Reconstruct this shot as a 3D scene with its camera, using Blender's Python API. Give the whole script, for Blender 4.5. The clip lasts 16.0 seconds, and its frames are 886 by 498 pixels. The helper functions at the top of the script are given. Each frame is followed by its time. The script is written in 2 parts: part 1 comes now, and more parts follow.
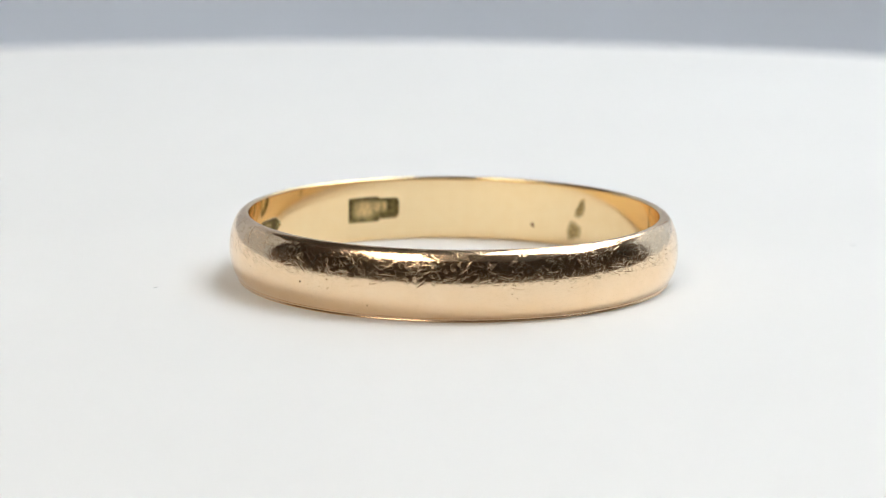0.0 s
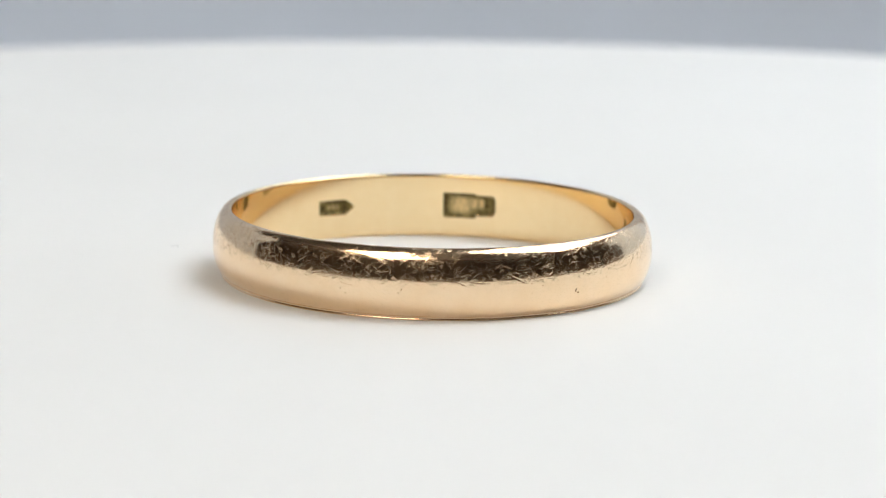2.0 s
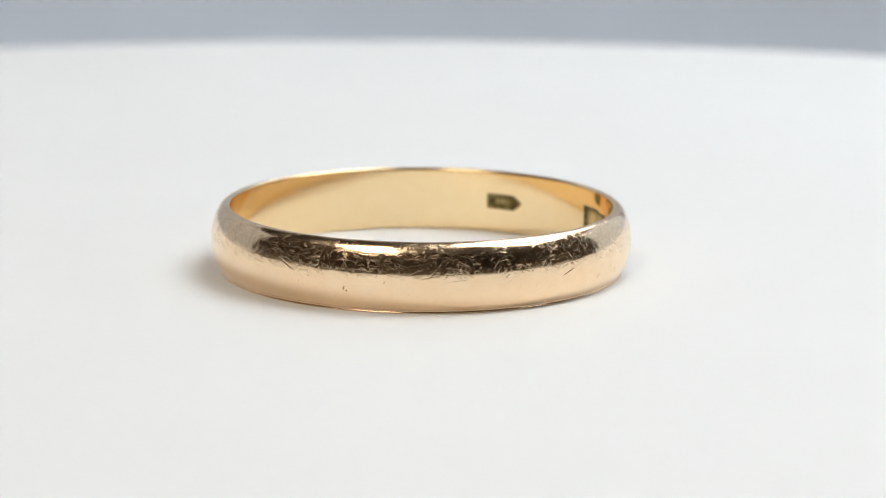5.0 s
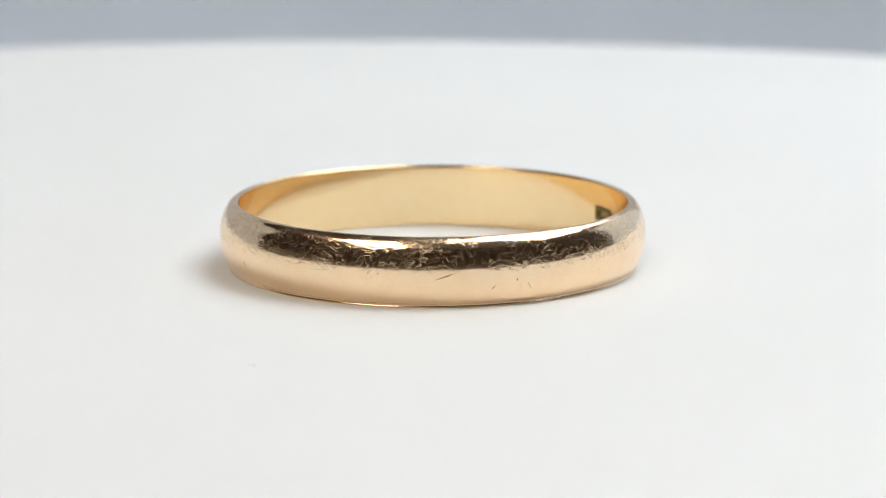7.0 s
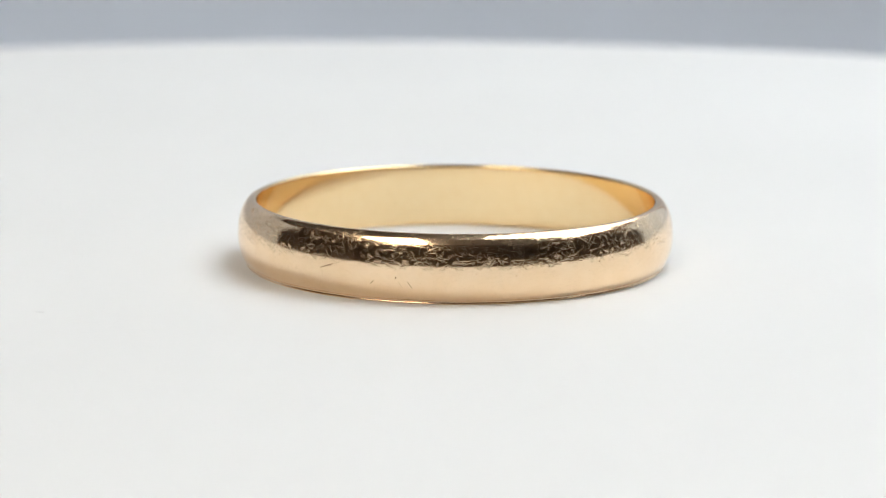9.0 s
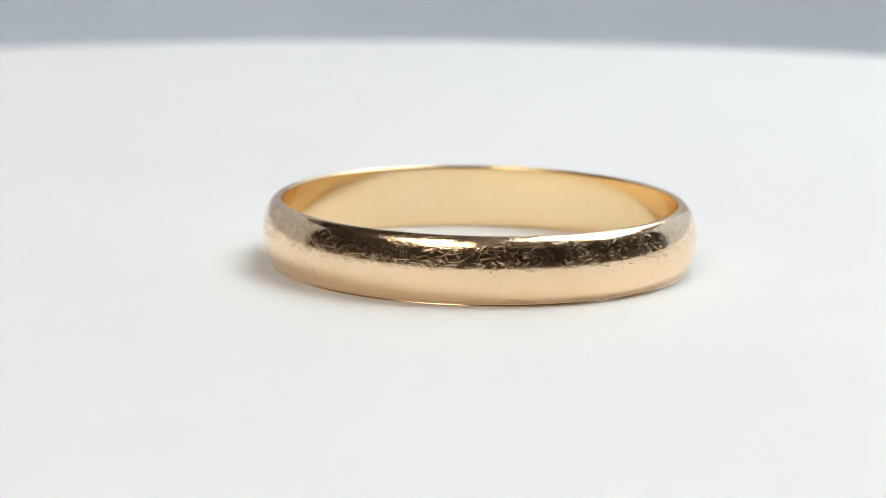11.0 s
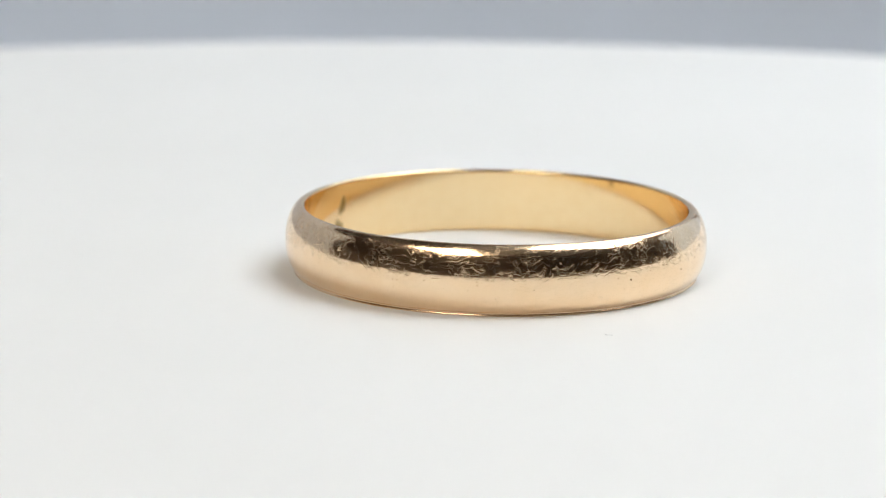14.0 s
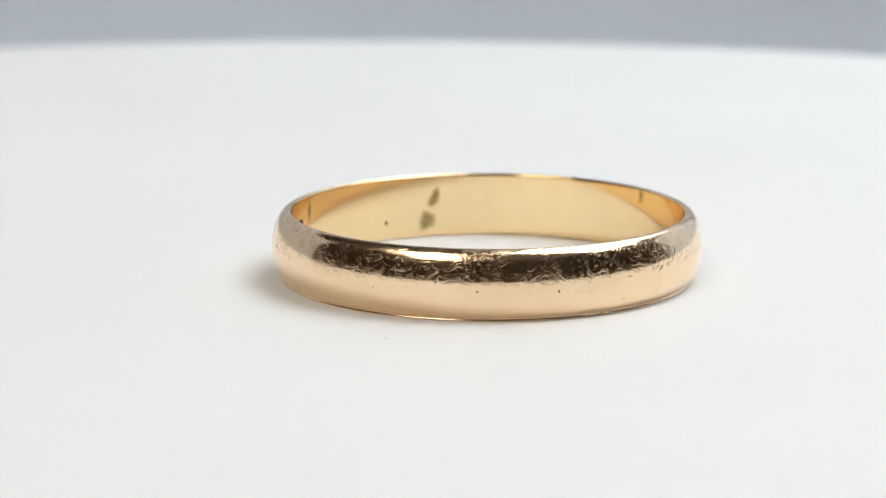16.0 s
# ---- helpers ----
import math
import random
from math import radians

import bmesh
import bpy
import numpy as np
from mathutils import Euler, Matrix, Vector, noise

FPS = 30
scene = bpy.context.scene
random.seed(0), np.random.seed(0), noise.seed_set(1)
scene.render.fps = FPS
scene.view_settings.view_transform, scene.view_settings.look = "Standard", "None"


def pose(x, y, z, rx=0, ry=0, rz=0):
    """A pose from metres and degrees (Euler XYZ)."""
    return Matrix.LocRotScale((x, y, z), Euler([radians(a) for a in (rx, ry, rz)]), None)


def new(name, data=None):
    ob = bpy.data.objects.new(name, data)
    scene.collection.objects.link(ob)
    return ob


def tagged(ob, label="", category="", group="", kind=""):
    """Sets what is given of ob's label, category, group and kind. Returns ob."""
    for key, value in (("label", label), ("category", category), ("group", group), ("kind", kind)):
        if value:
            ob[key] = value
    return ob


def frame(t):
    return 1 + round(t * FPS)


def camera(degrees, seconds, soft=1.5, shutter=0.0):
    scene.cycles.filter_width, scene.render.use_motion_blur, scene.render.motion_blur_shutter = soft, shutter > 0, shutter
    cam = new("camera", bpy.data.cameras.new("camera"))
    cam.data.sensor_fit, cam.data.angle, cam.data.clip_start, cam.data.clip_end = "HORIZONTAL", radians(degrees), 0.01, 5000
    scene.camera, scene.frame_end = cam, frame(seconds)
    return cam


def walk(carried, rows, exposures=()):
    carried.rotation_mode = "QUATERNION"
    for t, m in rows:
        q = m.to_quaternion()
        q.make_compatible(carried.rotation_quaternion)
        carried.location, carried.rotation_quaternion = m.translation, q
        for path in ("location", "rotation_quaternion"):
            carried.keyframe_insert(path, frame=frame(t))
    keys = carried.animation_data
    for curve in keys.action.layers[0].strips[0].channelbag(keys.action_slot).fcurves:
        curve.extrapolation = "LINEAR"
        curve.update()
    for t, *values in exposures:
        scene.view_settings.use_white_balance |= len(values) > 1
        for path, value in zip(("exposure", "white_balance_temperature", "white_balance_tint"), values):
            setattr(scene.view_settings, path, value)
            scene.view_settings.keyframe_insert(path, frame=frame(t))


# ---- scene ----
# A worn gold wedding band lies on a white rotating display stand, slightly off its axis; the camera stands still.
MM = 0.001
TOP = 0.030  # height of the platter's top above the tabletop
OMEGA = math.degrees(-0.32889)  # turn of the platter, degrees a second
SECONDS = 16.0

cam = camera(19.714, SECONDS, soft=1.0)
cam.data.dof.use_dof = True
cam.data.dof.focus_distance = 0.110
cam.data.dof.aperture_fstop = 68.0
EYE = pose(0.0, -0.11486, TOP + 0.02443, 78.42987, -0.60729, 0.46660)
walk(cam, [(0.0, EYE), (SECONDS, EYE)])

# ---- world: a faint bluish ambient fill is added; the room is closed, without windows ----
world = bpy.data.worlds.new("world")
scene.world = world
world.use_nodes = True
world.node_tree.nodes["Background"].inputs[0].default_value = (0.6, 0.7, 0.85, 1)
world.node_tree.nodes["Background"].inputs[1].default_value = 0.05
scene.view_settings.exposure = 0.0
scene.cycles.glossy_bounces = 12  # light runs round the inside of the band
scene.cycles.diffuse_bounces = 8  # and back and forth between the band and the platter
scene.cycles.max_bounces = 14
LAMP_LEFT, LAMP_RIGHT, LAMP_BACK, LAMP_SIDE = 6.6, 6.05, 2.8, 0.70


# ---- materials ----
def material(name, colour, rough=0.5, metal=0.0):
    m = bpy.data.materials.new(name)
    m.use_nodes = True
    b = m.node_tree.nodes["Principled BSDF"]
    b.inputs["Base Color"].default_value = (*colour, 1)
    b.inputs["Roughness"].default_value = rough
    b.inputs["Metallic"].default_value = metal
    return m


def grain(m, scale, detail, low, high, amount, bump=0.0, distance=0.0001, space="Object", to="Base Color", stretch=(1, 1, 1)):
    """Mottle a material: a noise between two values on one input, and a fine relief."""
    nt = m.node_tree
    b = nt.nodes["Principled BSDF"]
    co = nt.nodes.new("ShaderNodeTexCoord")
    mp = nt.nodes.new("ShaderNodeMapping")
    mp.inputs["Scale"].default_value = stretch
    nz = nt.nodes.new("ShaderNodeTexNoise")
    nz.inputs["Scale"].default_value = scale
    nz.inputs["Detail"].default_value = detail
    nt.links.new(co.outputs[space], mp.inputs[0])
    nt.links.new(mp.outputs[0], nz.inputs["Vector"])
    rp = nt.nodes.new("ShaderNodeValToRGB")
    rp.color_ramp.elements[0].position, rp.color_ramp.elements[1].position = 0.5 - amount, 0.5 + amount
    rp.color_ramp.elements[0].color = (*low, 1)
    rp.color_ramp.elements[1].color = (*high, 1)
    nt.links.new(nz.outputs["Fac"], rp.inputs[0])
    nt.links.new(rp.outputs[0], b.inputs[to])
    if bump:
        bp = nt.nodes.new("ShaderNodeBump")
        bp.inputs["Strength"].default_value = bump
        bp.inputs["Distance"].default_value = distance
        nt.links.new(nz.outputs["Fac"], bp.inputs["Height"])
        if b.inputs["Normal"].links:
            nt.links.new(b.inputs["Normal"].links[0].from_socket, bp.inputs["Normal"])
        nt.links.new(bp.outputs[0], b.inputs["Normal"])
    return m


def grey(v):
    return (v, v, v)


GOLD = (0.965, 0.755, 0.505)
gold = material("polished_worn_gold", GOLD, 0.16, 1.0)
grain(gold, 0.9, 3, (0.958, 0.715, 0.46), (0.98, 0.76, 0.52), 0.2, space="UV")
grain(gold, 2.5, 5, grey(0.05), grey(0.12), 0.2, space="UV", to="Roughness", bump=0.10, distance=0.00001)


def hazed(m, amount, rough, cuts):
    """Lay a haze of scratches too fine to see over a polished metal: a part of its surface reflects roughly, above all the floors of the cuts."""
    nt = m.node_tree
    b = nt.nodes["Principled BSDF"]
    out = nt.nodes["Material Output"]
    haze = nt.nodes.new("ShaderNodeBsdfPrincipled")
    haze.inputs["Metallic"].default_value = 1.0
    haze.inputs["Roughness"].default_value = rough
    haze.inputs["Base Color"].default_value = (0.99, 0.70, 0.43, 1)
    mix = nt.nodes.new("ShaderNodeMixShader")
    co = nt.nodes.new("ShaderNodeTexCoord")
    mp = nt.nodes.new("ShaderNodeMapping")
    mp.inputs["Scale"].default_value = (5.0, 14.0, 1.0)
    mp.inputs["Rotation"].default_value = (0, 0, 0.3)
    nz = nt.nodes.new("ShaderNodeTexNoise")
    nz.inputs["Detail"].default_value = 3.0
    mr = nt.nodes.new("ShaderNodeMapRange")
    mr.inputs["From Min"].default_value, mr.inputs["From Max"].default_value = 0.35, 0.7
    mr.inputs["To Min"].default_value, mr.inputs["To Max"].default_value = 0.4 * amount, 2.0 * amount
    nt.links.new(co.outputs["UV"], mp.inputs[0])
    nt.links.new(mp.outputs[0], nz.inputs["Vector"])
    nt.links.new(nz.outputs["Fac"], mr.inputs["Value"])
    both = nt.nodes.new("ShaderNodeMath")  # the cuts are given as depths below the surface
    both.operation, both.use_clamp = "MULTIPLY_ADD", True
    both.inputs[1].default_value = -0.80
    nt.links.new(cuts, both.inputs[0])
    nt.links.new(mr.outputs[0], both.inputs[2])
    nt.links.new(both.outputs[0], mix.inputs[0])
    nt.links.new(b.inputs["Normal"].links[0].from_socket, haze.inputs["Normal"])
    nt.links.new(b.outputs[0], mix.inputs[1])
    nt.links.new(haze.outputs[0], mix.inputs[2])
    nt.links.new(mix.outputs[0], out.inputs["Surface"])


def worn(m, colour, sockets):
    """Where the wear of the mesh is high the metal takes another colour: dark look painted into scratches and pits,
    rubbed figures.
    """
    nt = m.node_tree
    at = nt.nodes.new("ShaderNodeAttribute")
    at.attribute_name = "wear"
    mix = nt.nodes.new("ShaderNodeMixRGB")
    mix.inputs[2].default_value = (*colour, 1)
    source = nt.nodes["Principled BSDF"].inputs["Base Color"].links[0].from_socket
    nt.links.new(at.outputs["Fac"], mix.inputs[0])
    nt.links.new(source, mix.inputs[1])
    for socket in sockets:
        nt.links.new(mix.outputs[0], socket)


CROWN_FROM = 1.72  # millimetres up the domed outside


def scratched(m, layers, seed):
    """Fine hairline scratches as a relief: for each slant, long thin cells of which a few are cut; lengths in millimetres."""
    nt = m.node_tree
    link = nt.links.new
    b = nt.nodes["Principled BSDF"]
    co = nt.nodes.new("ShaderNodeTexCoord")
    nz = nt.nodes.new("ShaderNodeTexNoise")  # scratches are never quite straight
    nz.inputs["Scale"].default_value, nz.inputs["Detail"].default_value = 1.1, 1.0
    bent = nt.nodes.new("ShaderNodeVectorMath")
    bent.operation = "MULTIPLY_ADD"
    bent.inputs[1].default_value = (0.35, 0.35, 0.0)
    link(co.outputs["UV"], nz.inputs["Vector"])
    link(nz.outputs["Color"], bent.inputs[0])
    link(co.outputs["UV"], bent.inputs[2])
    patch = nt.nodes.new("ShaderNodeTexNoise")  # some stretches are rubbed more than others
    patch.inputs["Scale"].default_value, patch.inputs["Detail"].default_value = 0.8, 2.0
    link(co.outputs["UV"], patch.inputs["Vector"])
    rub = nt.nodes.new("ShaderNodeMapRange")
    rub.inputs["From Min"].default_value, rub.inputs["From Max"].default_value = 0.38, 0.62
    rub.inputs["To Min"].default_value, rub.inputs["To Max"].default_value = 0.30, 1.30
    link(patch.outputs["Fac"], rub.inputs["Value"])
    total = None
    for k, (slant, length, width, share, deep) in enumerate(layers):
        turn = nt.nodes.new("ShaderNodeMapping")
        turn.inputs["Rotation"].default_value = (0, 0, -radians(slant))
        turn.inputs["Location"].default_value = (seed + 3.7 * k, 1.3 * k, 0)
        squeeze = nt.nodes.new("ShaderNodeMapping")
        squeeze.inputs["Scale"].default_value = (1 / length, 1 / width, 1)
        cells = nt.nodes.new("ShaderNodeTexVoronoi")
        cells.voronoi_dimensions, cells.feature = "2D", "F1"
        cells.inputs["Scale"].default_value = 1.0
        link(bent.outputs[0], turn.inputs[0])
        link(turn.outputs[0], squeeze.inputs[0])
        link(squeeze.outputs[0], cells.inputs["Vector"])
        groove = nt.nodes.new("ShaderNodeMapRange")
        groove.interpolation_type = "SMOOTHSTEP"
        groove.inputs["From Min"].default_value, groove.inputs["From Max"].default_value = 0.06, 0.46
        groove.inputs["To Min"].default_value, groove.inputs["To Max"].default_value = -1.0, 0.0
        link(cells.outputs["Distance"], groove.inputs["Value"])
        pick = nt.nodes.new("ShaderNodeMapRange")
        pick.inputs["From Min"].default_value, pick.inputs["From Max"].default_value = 1 - share, 1.0
        pick.inputs["To Min"].default_value, pick.inputs["To Max"].default_value = 0.0, deep
        lot = nt.nodes.new("ShaderNodeSeparateColor")
        link(cells.outputs["Color"], lot.inputs[0])
        link(lot.outputs[0], pick.inputs["Value"])
        cut = nt.nodes.new("ShaderNodeMath")
        cut.operation = "MULTIPLY"
        link(groove.outputs[0], cut.inputs[0])
        link(pick.outputs[0], cut.inputs[1])
        if total is None:
            total = cut.outputs[0]
        else:
            add = nt.nodes.new("ShaderNodeMath")
            add.operation = "ADD"
            link(total, add.inputs[0])
            link(cut.outputs[0], add.inputs[1])
            total = add.outputs[0]
    axes = nt.nodes.new("ShaderNodeSeparateXYZ")  # cuts fade below the girth, where the platter's bright reflection would hide them
    link(co.outputs["UV"], axes.inputs[0])
    high = nt.nodes.new("ShaderNodeMapRange")
    high.inputs["From Min"].default_value, high.inputs["From Max"].default_value = CROWN_FROM, CROWN_FROM + 0.30
    high.inputs["To Min"].default_value, high.inputs["To Max"].default_value = 0.09, 1.0
    link(axes.outputs[1], high.inputs["Value"])
    upper = nt.nodes.new("ShaderNodeMath")
    upper.operation = "MULTIPLY"
    link(total, upper.inputs[0])
    link(high.outputs[0], upper.inputs[1])
    rubbed = nt.nodes.new("ShaderNodeMath")
    rubbed.operation = "MULTIPLY"
    link(upper.outputs[0], rubbed.inputs[0])
    link(rub.outputs[0], rubbed.inputs[1])
    bp = nt.nodes.new("ShaderNodeBump")
    bp.inputs["Distance"].default_value = 0.0000020
    link(rubbed.outputs[0], bp.inputs["Height"])
    if b.inputs["Normal"].links:
        link(b.inputs["Normal"].links[0].from_socket, bp.inputs["Normal"])
    link(bp.outputs[0], b.inputs["Normal"])
    return rubbed.outputs[0]


# slant in degrees, length, width, share of the cells that are cut, depth
cuts = scratched(gold, [(-80, 0.24, 0.029, 0.115, 1.0), (-60, 0.34, 0.032, 0.115, 1.0), (-42, 0.28, 0.029, 0.115, 1.0), (-22, 0.40, 0.031, 0.12, 1.0), (-5, 0.62, 0.029, 0.13, 1.0),
                        (10, 0.40, 0.029, 0.13, 1.0), (27, 0.34, 0.032, 0.13, 1.0), (46, 0.30, 0.029, 0.13, 1.0), (68, 0.26, 0.030, 0.12, 1.0), (34, 0.9, 0.040, 0.035, 1.4), (-30, 0.8, 0.038, 0.035, 1.4), (3, 1.2, 0.036, 0.04, 1.4)], 5.0)
hazed(gold, 0.075, 0.40, cuts)
# brown painted into the gold for the dark look of cuts and pits
worn(gold, (0.36, 0.22, 0.11), [gold.node_tree.nodes["Principled BSDF"].inputs["Base Color"]])
gold_inside = material("smooth_inner_gold", GOLD, 0.08, 1.0)
grain(gold_inside, 1.6, 4, (0.945, 0.722, 0.415), (0.967, 0.762, 0.460), 0.25, space="UV")
tarnish = material("dark_tarnished_gold", (0.20, 0.155, 0.07), 0.5, 0.8)
grain(tarnish, 3.0, 5, (0.045, 0.033, 0.013), (0.36, 0.275, 0.105), 0.22, space="UV", bump=0.6, distance=0.00008)
worn(tarnish, (0.93, 0.73, 0.37), [tarnish.node_tree.nodes["Principled BSDF"].inputs["Base Color"]])
stain = material("brown_tarnish", (0.35, 0.24, 0.09), 0.2, 1.0)
grain(stain, 6.0, 4, (0.22, 0.15, 0.06), (0.55, 0.40, 0.18), 0.2, space="UV")
worn(stain, (0.955, 0.735, 0.44), [stain.node_tree.nodes["Principled BSDF"].inputs["Base Color"]])
speck = material("dark_dirt", (0.14, 0.06, 0.02), 0.6, 0.2)
grain(speck, 300, 2, (0.10, 0.04, 0.012), (0.20, 0.09, 0.035), 0.2)

lint = material("grey_lint", grey(0.45), 0.9)
grain(lint, 900, 2, grey(0.52), grey(0.64), 0.2)
white = material("matt_white_plastic", grey(0.82), 0.55)
grain(white, 40, 4, (0.805, 0.803, 0.79), (0.84, 0.838, 0.825), 0.3, bump=0.04, distance=0.0002)
base_plastic = material("white_base_plastic", grey(0.75), 0.4)
grain(base_plastic, 60, 3, grey(0.72), grey(0.77), 0.3)
paper = material("grey_white_paper", grey(0.6), 0.9)
grain(paper, 12, 5, (0.635, 0.665, 0.715), (0.695, 0.725, 0.775), 0.3, bump=0.05)
dark_wood = material("dark_desk_wood", (0.05, 0.035, 0.025), 0.6)
grain(dark_wood, 6, 6, (0.03, 0.02, 0.014), (0.075, 0.05, 0.035), 0.25, stretch=(1, 12, 1))
wall_paint = material("brown_grey_wall_paint", (0.2, 0.17, 0.15), 0.8)
grain(wall_paint, 3, 5, (0.36, 0.20, 0.13), (0.43, 0.25, 0.165), 0.3)
ceiling_paint = material("pale_ceiling_paint", grey(0.7), 0.85)
grain(ceiling_paint, 3, 5, (0.78, 0.75, 0.72), (0.84, 0.82, 0.79), 0.3)
black = material("black_lamp_housing", grey(0.03), 0.45)
grain(black, 80, 3, grey(0.025), grey(0.04), 0.3)


def glow(name, colour, strength, body=0.8):
    m = material(name, grey(body), 0.6)
    b = m.node_tree.nodes["Principled BSDF"]
    b.inputs["Emission Color"].default_value = (*colour, 1)
    b.inputs["Emission Strength"].default_value = strength
    return m


glow_left = glow("warm_white_diffuser", (1.0, 0.91, 0.79), LAMP_LEFT)
glow_back = glow("dim_white_diffuser", (0.84, 0.92, 1.0), LAMP_BACK)
glow_side = glow("bluish_diffuser", (0.71, 0.83, 0.98), LAMP_SIDE, 0.15)
glow_right = glow("cool_white_diffuser", (0.92, 0.965, 1.0), LAMP_RIGHT)


# ---- mesh helpers ----
def part(name, bm, mat, parent=None, label="", smooth=False):
    me = bpy.data.meshes.new(name)
    bm.to_mesh(me)
    bm.free()
    me.materials.append(mat)
    if smooth:
        me.polygons.foreach_set("use_smooth", [True] * len(me.polygons))
    ob = new(name, me)
    ob.parent = parent
    if label:
        tagged(ob, label)
    return ob


def box(x0, y0, z0, x1, y1, z1, bevel=0.0):
    bm = bmesh.new()
    bmesh.ops.create_cube(bm, size=1, matrix=Matrix.LocRotScale(((x0 + x1) / 2, (y0 + y1) / 2, (z0 + z1) / 2), None, (x1 - x0, y1 - y0, z1 - z0)))
    if bevel:
        bmesh.ops.bevel(bm, geom=bm.edges[:], offset=bevel, segments=3, affect="EDGES", profile=0.5)
    return bm


def lathe(profile, steps, start=0.0, sweep=360.0):
    """A profile of (radius, height) turned about the z axis."""
    bm = bmesh.new()
    closed = sweep >= 360
    n = steps if closed else steps + 1
    rings = []
    for k in range(n):
        a = radians(start + sweep * k / steps)
        rings.append([bm.verts.new((r * math.cos(a), r * math.sin(a), z)) for r, z in profile])
    for k in range(steps):
        p, q = rings[k], rings[(k + 1) % n]
        for i in range(len(profile) - 1):
            bm.faces.new((p[i], q[i], q[i + 1], p[i + 1]))
    bmesh.ops.remove_doubles(bm, verts=bm.verts[:], dist=1e-7)
    return bm


def grid_mesh(name, points, uv, mat, parent, closed=False, loop=False, wear=None):
    """A smooth mesh through a grid of points (rows, columns, 3), with its texture coordinates in millimetres."""
    rows, cols = points.shape[:2]
    i = np.arange(rows if closed else rows - 1)[:, None]
    j = np.arange(cols if loop else cols - 1)[None, :]
    i2, j2 = (i + 1) % rows, (j + 1) % cols
    quads = np.stack([i * cols + j, i2 * cols + j, i2 * cols + j2, i * cols + j2], -1).reshape(-1, 4)
    me = bpy.data.meshes.new(name)
    me.vertices.add(rows * cols)
    me.vertices.foreach_set("co", points.reshape(-1).astype(np.float32))
    me.loops.add(quads.size)
    me.loops.foreach_set("vertex_index", quads.reshape(-1).astype(np.int32))
    me.polygons.add(len(quads))
    me.polygons.foreach_set("loop_start", np.arange(0, quads.size, 4, dtype=np.int32))
    me.update(calc_edges=True)
    me.polygons.foreach_set("use_smooth", np.ones(len(quads), dtype=bool))
    layer = me.uv_layers.new(name="UVMap")
    layer.data.foreach_set("uv", uv.reshape(-1, 2)[quads.reshape(-1)].reshape(-1).astype(np.float32))
    if wear is not None:
        me.attributes.new("wear", "FLOAT", "POINT").data.foreach_set("value", wear.reshape(-1).astype(np.float32))
    me.materials.append(mat)
    me.validate()
    ob = new(name, me)
    ob.parent = parent
    return ob


# ---- the room, plain and dark, around the table ----
def room():
    for name, dims in (("wall_north", (-1.6, 1.5, -0.75, 1.6, 1.6, 1.75)), ("wall_south", (-1.6, -1.9, -0.75, 1.6, -1.8, 1.75)),
                       ("wall_west", (-1.7, -1.9, -0.75, -1.6, 1.6, 1.75)), ("wall_east", (1.6, -1.9, -0.75, 1.7, 1.6, 1.75))):
        tagged(part(name, box(*dims), wall_paint), "plain painted room wall in shade", "wall", kind="structure")
    tagged(part("floor", box(-1.7, -1.9, -0.85, 1.7, 1.6, -0.75), dark_wood), "dark wooden room floor", "floor", kind="structure")
    tagged(part("ceiling", box(-1.7, -1.9, 1.75, 1.7, 1.6, 1.85), ceiling_paint), "plain painted room ceiling", "ceiling", kind="structure")


def desk():
    root = tagged(new("desk"), "dark wooden desk that carries the rotating stand", "desk")
    part("desktop", box(-0.75, -0.40, -0.03, 0.75, 0.75, 0.0, 0.004), dark_wood, root)
    for x in (-0.71, 0.66):
        for y in (-0.36, 0.66):
            part("leg", box(x, y, -0.75, x + 0.05, y + 0.05, -0.03), dark_wood, root)


def backdrop():
    r, bend, top = 0.29, 0.004, 0.24
    prof = [(0.24, 0.001), (r - bend, 0.001)]
    prof += [(r - bend + bend * math.sin(radians(a)), 0.001 + bend - bend * math.cos(radians(a))) for a in range(15, 91, 15)]
    prof += [(r, 0.06), (r, 0.12), (r, top)]
    back = [(q + 0.0008, z - 0.0005 if z < 0.002 else z) for q, z in reversed(prof)]
    back = [(q, max(z, 0.0002)) for q, z in back]
    ob = part("backdrop_paper", lathe(prof + back, 96, 69.0, 99.0), paper, smooth=True)
    tagged(ob, "curved sheet of pale grey-white paper standing behind the stand", "backdrop", kind="structure")


# ---- the stand that turns ----
RIM = 0.0904


def turntable():
    root = tagged(new("turntable"), "round matt white motorised display stand, slowly turning", "turntable")
    r, edge = RIM, 0.0040
    prof = [(0.0, TOP - 0.012), (r - 0.003, TOP - 0.012), (r - 0.0008, TOP - 0.0112), (r, TOP - 0.009)]
    prof += [(r - edge + edge * math.cos(radians(a)), TOP - edge + edge * math.sin(radians(a))) for a in range(0, 91, 10)]
    prof += [(r * k, TOP) for k in (0.9, 0.6, 0.3, 0.0)]
    platter = part("platter", lathe(prof, 240), white, root, "matt white round platter with a rounded edge")
    for poly in platter.data.polygons:
        poly.use_smooth = abs(poly.normal.z) < 0.999
    part("base", lathe([(0.0, 0.0), (0.080, 0.0), (0.082, 0.002), (0.082, 0.013), (0.078, 0.016), (0.0, 0.016)], 160), base_plastic, root, "low white base of the stand", smooth=False)
    part("spindle", lathe([(0.0, 0.0155), (0.012, 0.0155), (0.012, TOP - 0.0118), (0.0, TOP - 0.0118)], 48), base_plastic, root)
    return platter


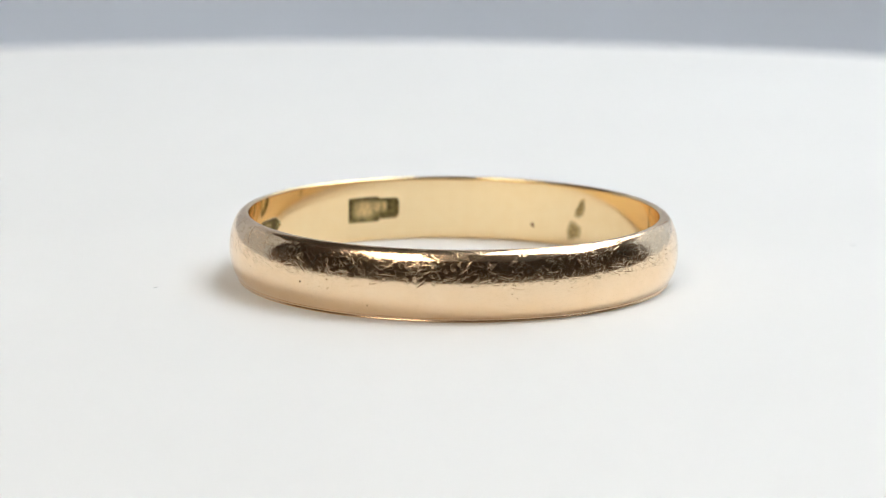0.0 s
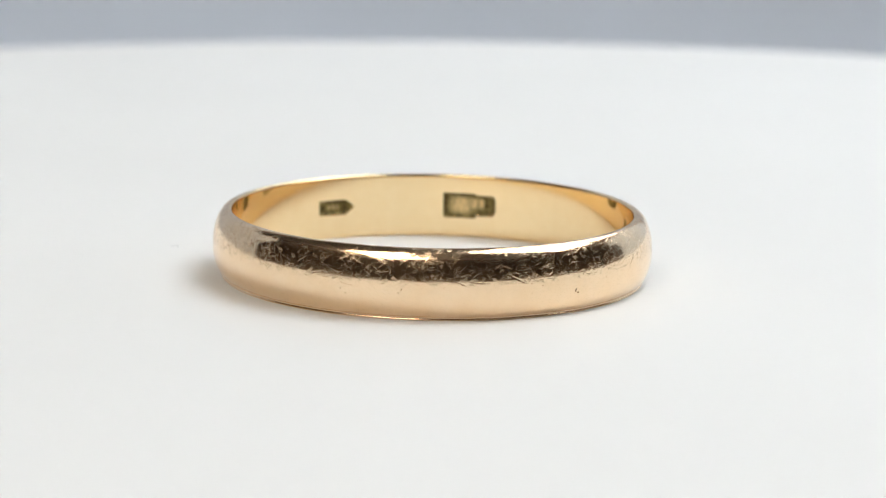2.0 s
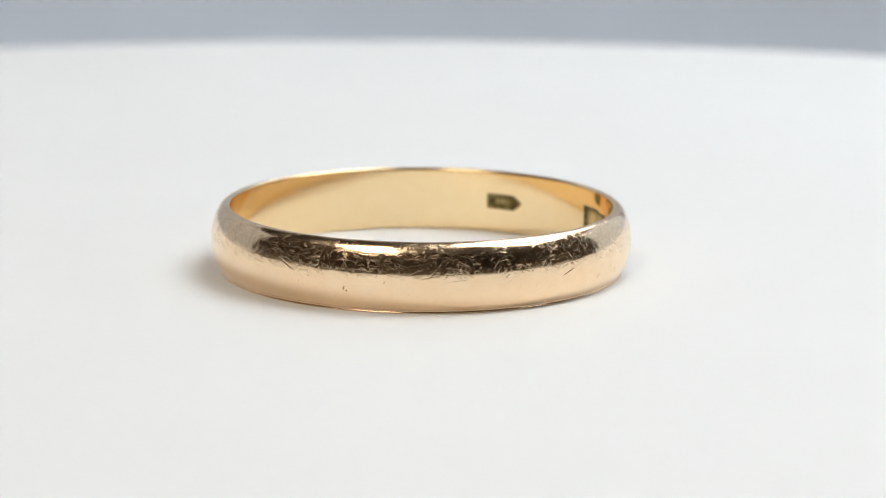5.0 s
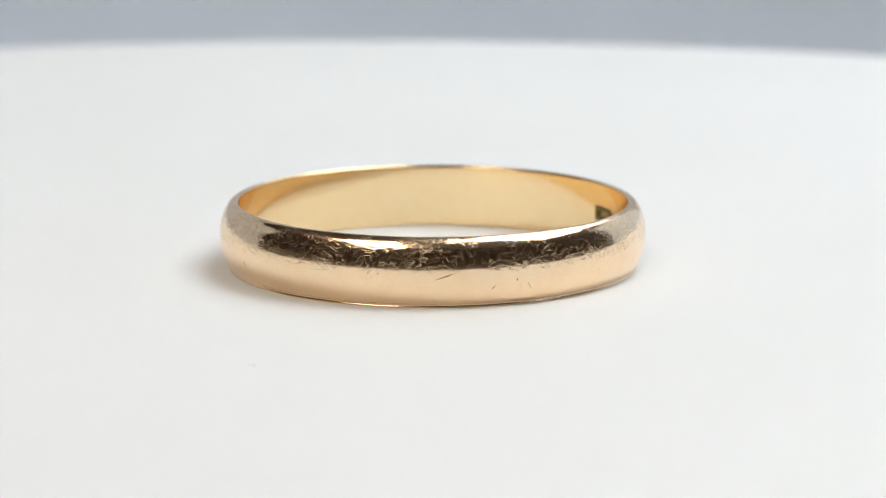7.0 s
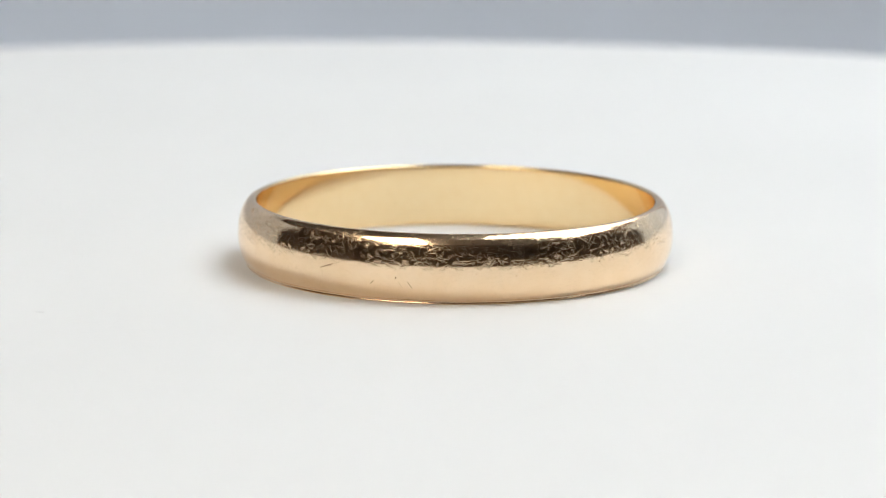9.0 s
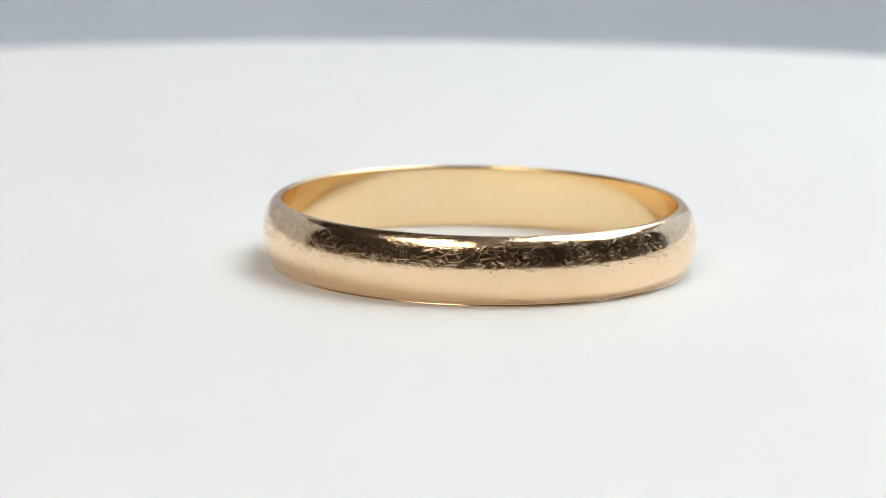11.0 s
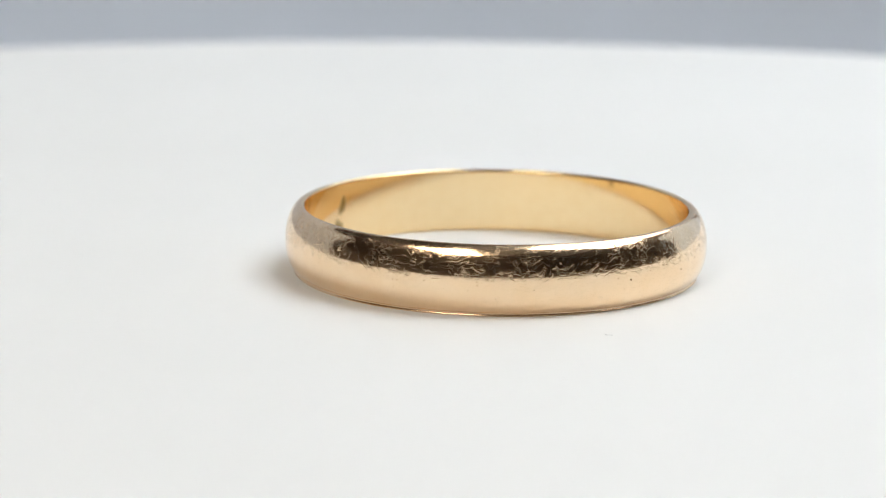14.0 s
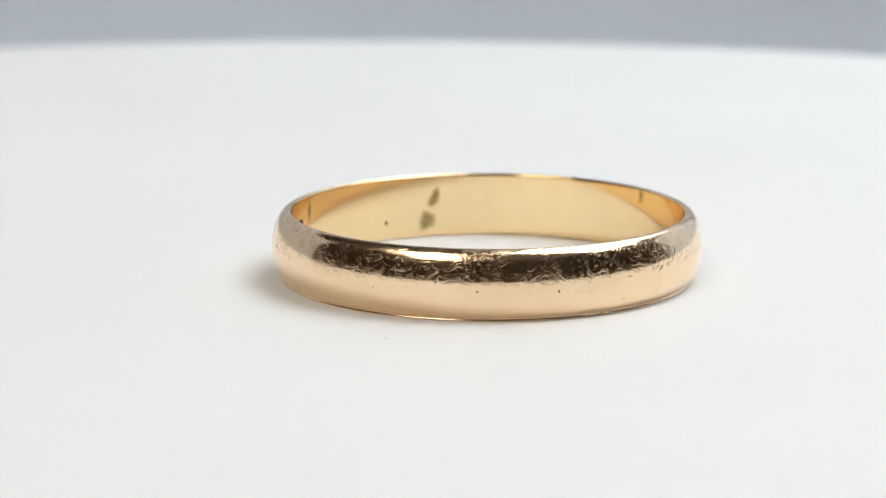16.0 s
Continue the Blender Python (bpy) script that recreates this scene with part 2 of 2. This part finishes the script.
# ---- the ring, in millimetres ----
INNER, OVAL, OVAL_AT, BAND, CROWN, LIP, FOOT, BULGE = 9.0, 0.02729, 3.16702, 3.054, 0.878, 0.12, 0.46, 1.40
OFF, OFF_AT = 1.7178, -1.68397


def bore(a):
    """Radius of the slightly oval bore at the angle a."""
    return INNER * (1 + OVAL * np.cos(2 * (a - OVAL_AT)))


def crown_profile(n):
    """Radius over the bore and height along the domed outside, from the lower edge to the upper, with its arc length."""
    t = np.linspace(-math.pi / 2, math.pi / 2, 4000)
    x = LIP + (CROWN - LIP) * np.cos(t) ** 0.95
    z = BULGE + np.where(t < 0, BULGE, BAND - BULGE) * np.sin(t)
    # a thin upright lip is left along the lower edge
    foot = np.linspace(0, 0.095, 60)
    low = z < 0.105
    x = np.concatenate([FOOT + 0.035 * np.sin(foot / 0.095 * math.pi), x[~low]])
    z = np.concatenate([foot, z[~low]])
    s = np.concatenate([[0], np.cumsum(np.hypot(np.diff(x), np.diff(z)))])
    part_up = np.concatenate([np.linspace(0, 0.03, 12), np.linspace(0.03, 1, n - 11)[1:] ** 0.8])  # finer along the foot and towards the upper half
    part_up = np.sort(part_up)
    k = s[-1] * part_up
    return np.interp(k, s, x), np.interp(k, s, z), k


def worn_relief(angles, arc):
    """Depth of the wear on the crown: long and short scratches, nicks and pits, in millimetres."""
    rng = np.random.default_rng(7)
    depth = np.zeros((len(angles), len(arc)))
    round_mm = 2 * math.pi * 9.7
    du = round_mm / len(angles)

    def stroke(u, v, turn, length, width, deep, bend=0.0):
        reach = length / 2 + 3 * width
        i = np.arange(int((u - reach) / du), int((u + reach) / du) + 2)
        j = np.arange(np.searchsorted(arc, v - reach), np.searchsorted(arc, v + reach))
        if not len(j):
            return
        x, y = (i * du - u)[:, None], (arc[j] - v)[None, :]
        along = x * math.cos(turn) + y * math.sin(turn)
        across = -x * math.sin(turn) + y * math.cos(turn) + bend * along ** 2
        ends = np.clip((length / 2 - np.abs(along)) / (0.25 * length + 1e-6), 0, 1)
        cut = np.exp(-(across / width) ** 2)
        depth[np.ix_(i % len(angles), j)] -= deep * ends * cut

    total = arc[-1]
    for _ in range(1300):  # short handling scratches, thickest on the upper half
        v = total * min(max(rng.normal(0.75, 0.12), 0.02), 0.99)
        turn = rng.normal(0, 0.6) if rng.random() < 0.4 else rng.uniform(-1.57, 1.57)
        width = rng.uniform(0.008, 0.013)
        stroke(rng.uniform(0, round_mm), v, turn, 0.09 + rng.exponential(0.26), width, width * (0.02 + rng.exponential(0.11)), rng.normal(0, 0.2))
    for _ in range(260):  # broader scuffs
        v = total * min(max(rng.normal(0.78, 0.10), 0.55), 0.98)
        width = rng.uniform(0.014, 0.026)
        stroke(rng.uniform(0, round_mm), v, rng.normal(0, 0.9), 0.12 + rng.exponential(0.25), width, width * (0.03 + rng.exponential(0.10)), rng.normal(0, 0.2))
    for _ in range(220):  # longer deeper ones
        v = total * min(max(rng.normal(0.74, 0.12), 0.05), 0.97)
        width = rng.uniform(0.009, 0.014)
        stroke(rng.uniform(0, round_mm), v, rng.normal(0, 0.8), rng.uniform(0.3, 1.1), width, width * rng.uniform(0.2, 0.5), rng.normal(0, 0.15))
    for _ in range(40):  # knocks that catch the lamps
        v = total * rng.uniform(0.58, 0.93)
        width = rng.uniform(0.018, 0.028)
        stroke(rng.uniform(0, round_mm), v, rng.normal(0, 0.9), rng.uniform(0.15, 0.5), width, width * rng.uniform(0.12, 0.38), rng.normal(0, 0.2))
    for _ in range(260):  # pits and nicks
        v = total * rng.uniform(0.08, 0.95)
        stroke(rng.uniform(0, round_mm), v, rng.uniform(-1.5, 1.5), rng.uniform(0.02, 0.09), rng.uniform(0.012, 0.022), rng.uniform(0.004, 0.020))
    # the marks that stand out: angle, place up the crown, slant, length, width, depth
    for a_deg, part_up, turn, length, width, deep in (
            (346.0, 0.355, 1.2, 0.20, 0.030, 0.03), (346.7, 0.322, 0.4, 0.10, 0.032, 0.03), (284.9, 0.41, 0.8, 0.05, 0.026, 0.025), (248.0, 0.22, 0.0, 0.06, 0.035, 0.04),
            (208.5, 0.44, -0.4, 0.09, 0.028, 0.028), (182.4, 0.40, 0.6, 0.05, 0.028, 0.028), (228.7, 0.42, -0.3, 0.10, 0.030, 0.04),
            (64.4, 0.39, 0.0, 0.06, 0.030, 0.04), (68.0, 0.30, -1.0, 0.55, 0.022, 0.020), (65.5, 0.30, -1.0, 0.50, 0.018, 0.014),
            (58.0, 0.31, 0.8, 0.36, 0.020, 0.020), (35.0, 0.36, 1.4, 0.30, 0.016, 0.014), (45.0, 0.46, 0.35, 0.90, 0.020, 0.012),
            (46.0, 0.66, -1.0, 0.45, 0.020, 0.012), (330.0, 0.55, -0.5, 0.8, 0.018, 0.012), (262.0, 0.53, 0.7, 0.4, 0.020, 0.014)):
        stroke(a_deg / 360 * round_mm, total * part_up, turn, length, width, deep)
    strokes = depth.copy()
    wave_u, wave_v = np.arange(len(angles)) / len(angles) * 2 * math.pi, arc / total
    for n in range(14):  # soft dents of wear
        depth += 0.0009 * np.cos(rng.integers(8, 60) * wave_u + rng.uniform(0, 6))[:, None] * np.cos(rng.uniform(2, 9) * wave_v + rng.uniform(0, 6))[None, :]
    return depth, strokes


def ring_points(a, r, z):
    return np.stack([r * np.cos(a), r * np.sin(a), z + 0 * a], -1) * MM


def stamp_depth(a_deg, z):
    """Depth of the struck marks on the inside of the band, in millimetres."""
    def smooth(x, w):
        return np.clip(x / w + 0.5, 0, 1)
    d = np.zeros(np.broadcast(a_deg, z).shape)
    for outline in (wide_mark, arrow_mark):
        d = np.maximum(d, smooth(outline(a_deg, z), 0.09))
    return 0.09 * d


def wide_mark(a_deg, z):
    """Distance in millimetres inside the edge of the wide two-part mark (negative outside)."""
    u = (124.5 - a_deg) * math.pi / 180 * INNER
    left = np.minimum(np.minimum(u, 1.55 - u), np.minimum(z - 1.02, 2.11 - z))
    right = np.minimum(np.minimum(u - 1.2, 2.58 - u), np.minimum(z - 1.13 - 0.04 * np.sin(u * 9), 2.03 - z))
    corner = 0.28 - np.hypot(np.maximum(u - 2.30, 0), np.maximum(np.abs(z - 1.62) - 0.20, 0))
    return np.maximum(left, np.minimum(right, corner))


def arrow_mark(a_deg, z):
    """The same for the narrow mark with one pointed end."""
    u = (164.2 - a_deg) * math.pi / 180 * INNER
    return np.minimum(np.minimum(u, 0.30 - np.abs(z - 1.57 + 0.02 * u)), (1.74 - u - 1.25 * np.abs(z - 1.56)) * 0.7)


def gold_ring():
    root = tagged(new("gold_ring"), "plain worn yellow gold wedding band lying on the white platter", "ring")
    # domed outside
    n = 4800
    a = np.linspace(0, 2 * math.pi, n, endpoint=False)
    x, z, arc = crown_profile(230)
    relief, strokes = worn_relief(a, arc)
    nx, nz = np.gradient(z, arc), -np.gradient(x, arc)
    fade = np.clip(np.minimum(arc, arc[-1] - arc) / 0.12, 0, 1)
    r = bore(a)[:, None] + x[None, :] + relief * (nx * fade)[None, :]
    zz = z[None, :] + relief * (nz * fade)[None, :]
    uv = np.stack(np.broadcast_arrays((a * 9.7)[:, None], arc[None, :]), -1)
    # cuts are darkened mostly on the upper half, where the reflection is dark
    upper = np.clip((arc / arc[-1] - 0.5) / 0.06, 0.15, 1)
    cut_dark = 0.25 * np.clip((-strokes - 0.0015) / 0.0035, 0, 1) * (fade * upper)[None, :]
    grid_mesh("outer_band", ring_points(a[:, None], r, zz), uv, gold, root, closed=True, wear=np.maximum(cut_dark, np.clip((-strokes - 0.008) / 0.012, 0, 1)))
    # smooth inside, with its struck marks, turned over into the two thin edges
    n = 2400
    a = np.linspace(0, 2 * math.pi, n, endpoint=False)
    lip = [(LIP - LIP * math.cos(radians(t)), BAND - 0.11 + 0.11 * math.sin(radians(t))) for t in range(0, 91, 10)]
    inner_z = np.linspace(0.11, BAND - 0.11, 70)
    px = np.concatenate([[q[0] if k else FOOT for k, q in enumerate(reversed(lip))], 0 * inner_z[1:-1], [q[0] for q in lip]])
    pz = np.concatenate([[BAND - q[1] for q in reversed(lip)], inner_z[1:-1], [q[1] for q in lip]])
    deep = stamp_depth((np.degrees(a) % 360)[:, None], pz[None, :])
    r = bore(a)[:, None] + px[None, :] + deep
    uv = np.stack(np.broadcast_arrays((a * 9.0)[:, None], pz[None, :]), -1)
    grid_mesh("inner_band", ring_points(a[:, None], r, np.broadcast_to(pz, r.shape)), uv, gold_inside, root, closed=True)
    # tarnish that fills the struck marks
    wide_figures = ((0.94, 1.58, 0.54, 0.42, 1.0), (1.58, 1.66, 0.20, 0.30, 0.9), (1.95, 1.68, 0.15, 0.27, 1.0))
    arrow_figures = ((0.64, 1.58, 0.10, 0.13, 0.5), (0.88, 1.56, 0.08, 0.14, 0.6), (1.08, 1.56, 0.07, 0.13, 0.5))
    mark_floor("hallmark", "dark struck hallmark with two rubbed parts", wide_mark, 107.5, 125, 0.95, 2.2, wide_figures, root)
    mark_floor("hallmark", "dark struck hallmark with a pointed end", arrow_mark, 152, 165, 1.1, 2.0, arrow_figures, root)
    for label, mat, a_deg, z, ra, rz, lean, seed in (("dark brown speck of dirt", speck, 64.67, 0.87, 0.085, 0.11, 0, 1), ("brownish tarnish stain", stain, 50.3, 0.80, 0.42, 0.62, 0.10, 2),
                                                     ("brownish tarnish stain", stain, 47.9, 1.89, 0.32, 0.48, 0.22, 4)):
        blot(label, mat, a_deg, z, ra, rz, lean, seed, root)
    return root


def blot(label, mat, a_deg, z, ra, rz, lean, seed, root):
    """A thin uneven patch of dirt on the inside of the band; its half width and half height in millimetres."""
    rng = np.random.default_rng(seed)
    ph = rng.uniform(0, 6, 4)
    t = np.linspace(0, 2 * math.pi, 40, endpoint=False)
    rag = 1 + 0.15 * np.sin(2 * t + ph[0]) + 0.12 * np.sin(3 * t + ph[1]) + 0.05 * np.sin(7 * t + ph[2])
    k = np.linspace(0.02, 1, 8)[:, None]
    hz = rz * np.sin(t) * rag * k
    u = ra * np.cos(t) * rag * k + lean * hz
    a = radians(a_deg) - u / INNER
    r = bore(a) - 0.006 * (1 - k ** 2) - 0.0015
    uv = np.stack([u, hz], -1)
    tagged(grid_mesh("stain", ring_points(a, r, z + hz), uv, mat, root, loop=True, wear=np.clip((k - 0.45) / 0.55, 0, 1) ** 1.3 + 0 * u), label)


def mark_floor(name, label, outline, a0, a1, z0, z1, figures, root):
    """The dark floor and walls of one struck mark, a hair proud of the recess."""
    a = np.radians(np.linspace(a0, a1, 120))[:, None]
    z = np.linspace(z0, z1, 60)[None, :]
    inside = outline(np.degrees(a), z)
    u = np.radians(a1 - np.degrees(a)) * INNER
    bumps = np.zeros(inside.shape)
    for cu, cz, wide, tall, high in figures:  # rubbed figures that can no longer be read
        bumps = np.maximum(bumps, high * np.exp(-((u - cu) / wide) ** 4 - ((z - cz) / tall) ** 4))
    ripple = 0.5 + 0.5 * np.sin(u * 31 + 3 * np.sin(z * 7)) * np.sin(z * 19 + 2 * np.sin(u * 11))
    rub = np.clip(bumps * (0.55 + 0.75 * ripple), 0, 1) * np.clip(inside / 0.12, 0, 1)
    r = bore(a) + 0.09 * np.clip(inside / 0.09 + 0.5, 0, 1) - 0.006 - 0.04 * rub
    pts = ring_points(a, r, np.broadcast_to(z, r.shape))
    uv = np.stack(np.broadcast_arrays(a * 9.0, z), -1)
    ob = grid_mesh(name, pts, uv, tarnish, root, wear=rub)
    # the tarnish colour also darkens the walls, so no lit gold edge shows
    keep = inside > -0.05
    bm = bmesh.new()
    bm.from_mesh(ob.data)
    bm.verts.ensure_lookup_table()
    flat = keep.reshape(-1)
    bmesh.ops.delete(bm, geom=[v for v in bm.verts if not flat[v.index]], context="VERTS")
    bm.to_mesh(ob.data)
    bm.free()
    tagged(ob, label)


# ---- lamps over the stand ----
def panel_lamp(x, y, z, w, d, turn, stand, mat, label):
    root = tagged(new("panel_lamp"), label, "lamp", "lamps over the stand")
    m = pose(x, y, z, 0, 0, turn)
    face = part("diffuser", box(-w / 2, -d / 2, -0.004, w / 2, d / 2, 0.0, 0.0015), mat, root, "glowing white diffuser")
    shell = part("housing", box(-w / 2 - 0.01, -d / 2 - 0.01, 0.0, w / 2 + 0.01, d / 2 + 0.01, 0.03, 0.004), black, root)
    face.matrix_local, shell.matrix_local = m, m
    sx, sy = stand
    part("pole", lathe([(0.0, 0.012), (0.009, 0.012), (0.009, z + 0.04), (0.0, z + 0.04)], 24), black, root, smooth=False).location = (sx, sy, 0)
    part("foot", lathe([(0.0, 0.0), (0.07, 0.0), (0.07, 0.008), (0.066, 0.012), (0.0, 0.012)], 48), black, root).location = (sx, sy, 0)
    ang, dist = math.degrees(math.atan2(y - sy, x - sx)), math.hypot(x - sx, y - sy)
    arm = part("arm", box(0, -0.007, 0, dist, 0.007, 0.014, 0.002), black, root)
    arm.matrix_local = pose(sx, sy, z + 0.026, 0, 0, ang)
    return root


def standing_panel(angle, dist, w, z0, z1, mat):
    """An upright glowing panel on two feet, facing the stand; added, for light from the right."""
    root = tagged(new("added_glow_panel"), "upright black-framed glowing panel, added for the bluish brightness at the right", "lamp", "lamps over the stand")
    root.matrix_basis = pose(dist * math.cos(radians(angle)), dist * math.sin(radians(angle)), 0, 0, 0, angle - 90)
    part("diffuser", box(-w / 2, 0.0, z0, w / 2, 0.004, z1, 0.001), mat, root, "glowing bluish diffuser")
    part("housing", box(-w / 2 - 0.004, 0.004, z0 - 0.004, w / 2 + 0.004, 0.022, z1 + 0.004, 0.003), black, root)
    for x in (-0.4 * w, 0.4 * w):
        part("foot", box(x - 0.01, 0.002, 0.0, x + 0.01, 0.06, z0 - 0.003, 0.001), black, root)
    return root


room()
desk()
backdrop()
platter = turntable()
ring = gold_ring()
H = 0.40
panel_lamp(-0.46 * H, -0.66 * H, TOP + H, 0.52 * H, 0.78 * H, 0, (-0.62, -0.2), glow_left, "flat black panel lamp with a warm white diffuser")
panel_lamp(0.63 * H, 0.15 * H, TOP + H, 0.92 * H, 0.72 * H, 0, (0.66, 0.06), glow_right, "square black panel lamp with a cool white diffuser")
# rear panel follows the bright streak on the rim; strength raised to fill shadows
panel_lamp(0.52 * H, 1.20 * H, TOP + H, 0.72 * H, 1.2 * H, 0, (0.66, 0.48), glow_back, "long black panel lamp with a dim white diffuser")


# unseen panel added to brighten the ring's right end with bluish light
standing_panel(45.0, 0.272, 0.222, 0.012, 0.20, glow_side)


def fibre(x, y, turn, length):
    """A bent grey fibre, in millimetres, lying on the platter."""
    n, thick = 14, 0.009
    u = np.linspace(-0.5, 0.5, n)[:, None]
    w = np.linspace(0, 2 * math.pi, 6, endpoint=False)[None, :]
    px = u * length + 0 * w
    py = 0.22 * length * (u ** 2 - 0.08) + thick * np.cos(w) * (1 - 1.6 * u ** 2)
    pz = thick * (1 + np.sin(w)) + 0 * u
    pts = np.stack([px, py, pz], -1) * MM
    ob = grid_mesh("dust_fibre", pts, np.stack([px, pz], -1), lint, None, loop=True)
    tagged(ob, "tiny grey bent fibre of dust lying on the platter", "dust", "dust on the platter")
    return ob, pose(x * MM, y * MM, TOP, 0, 0, turn)


fibres = [fibre(-13.36, -4.805, 235.6, 0.36), fibre(19.157, 6.526, 169.6, 0.32)]


def motions():
    rows, discs = [], []
    steps = 32
    for k in range(steps + 1):
        t = SECONDS * k / steps
        turn = OMEGA * t
        at = OFF_AT + radians(turn)
        rows.append((t, pose(OFF * MM * math.cos(at), OFF * MM * math.sin(at), TOP, 0, 0, turn)))
        discs.append((t, pose(0, 0, 0, 0, 0, turn)))
    walk(ring, rows)
    walk(platter, discs)
    for ob, at in fibres:
        walk(ob, [(t, m @ at) for t, m in discs])


motions()
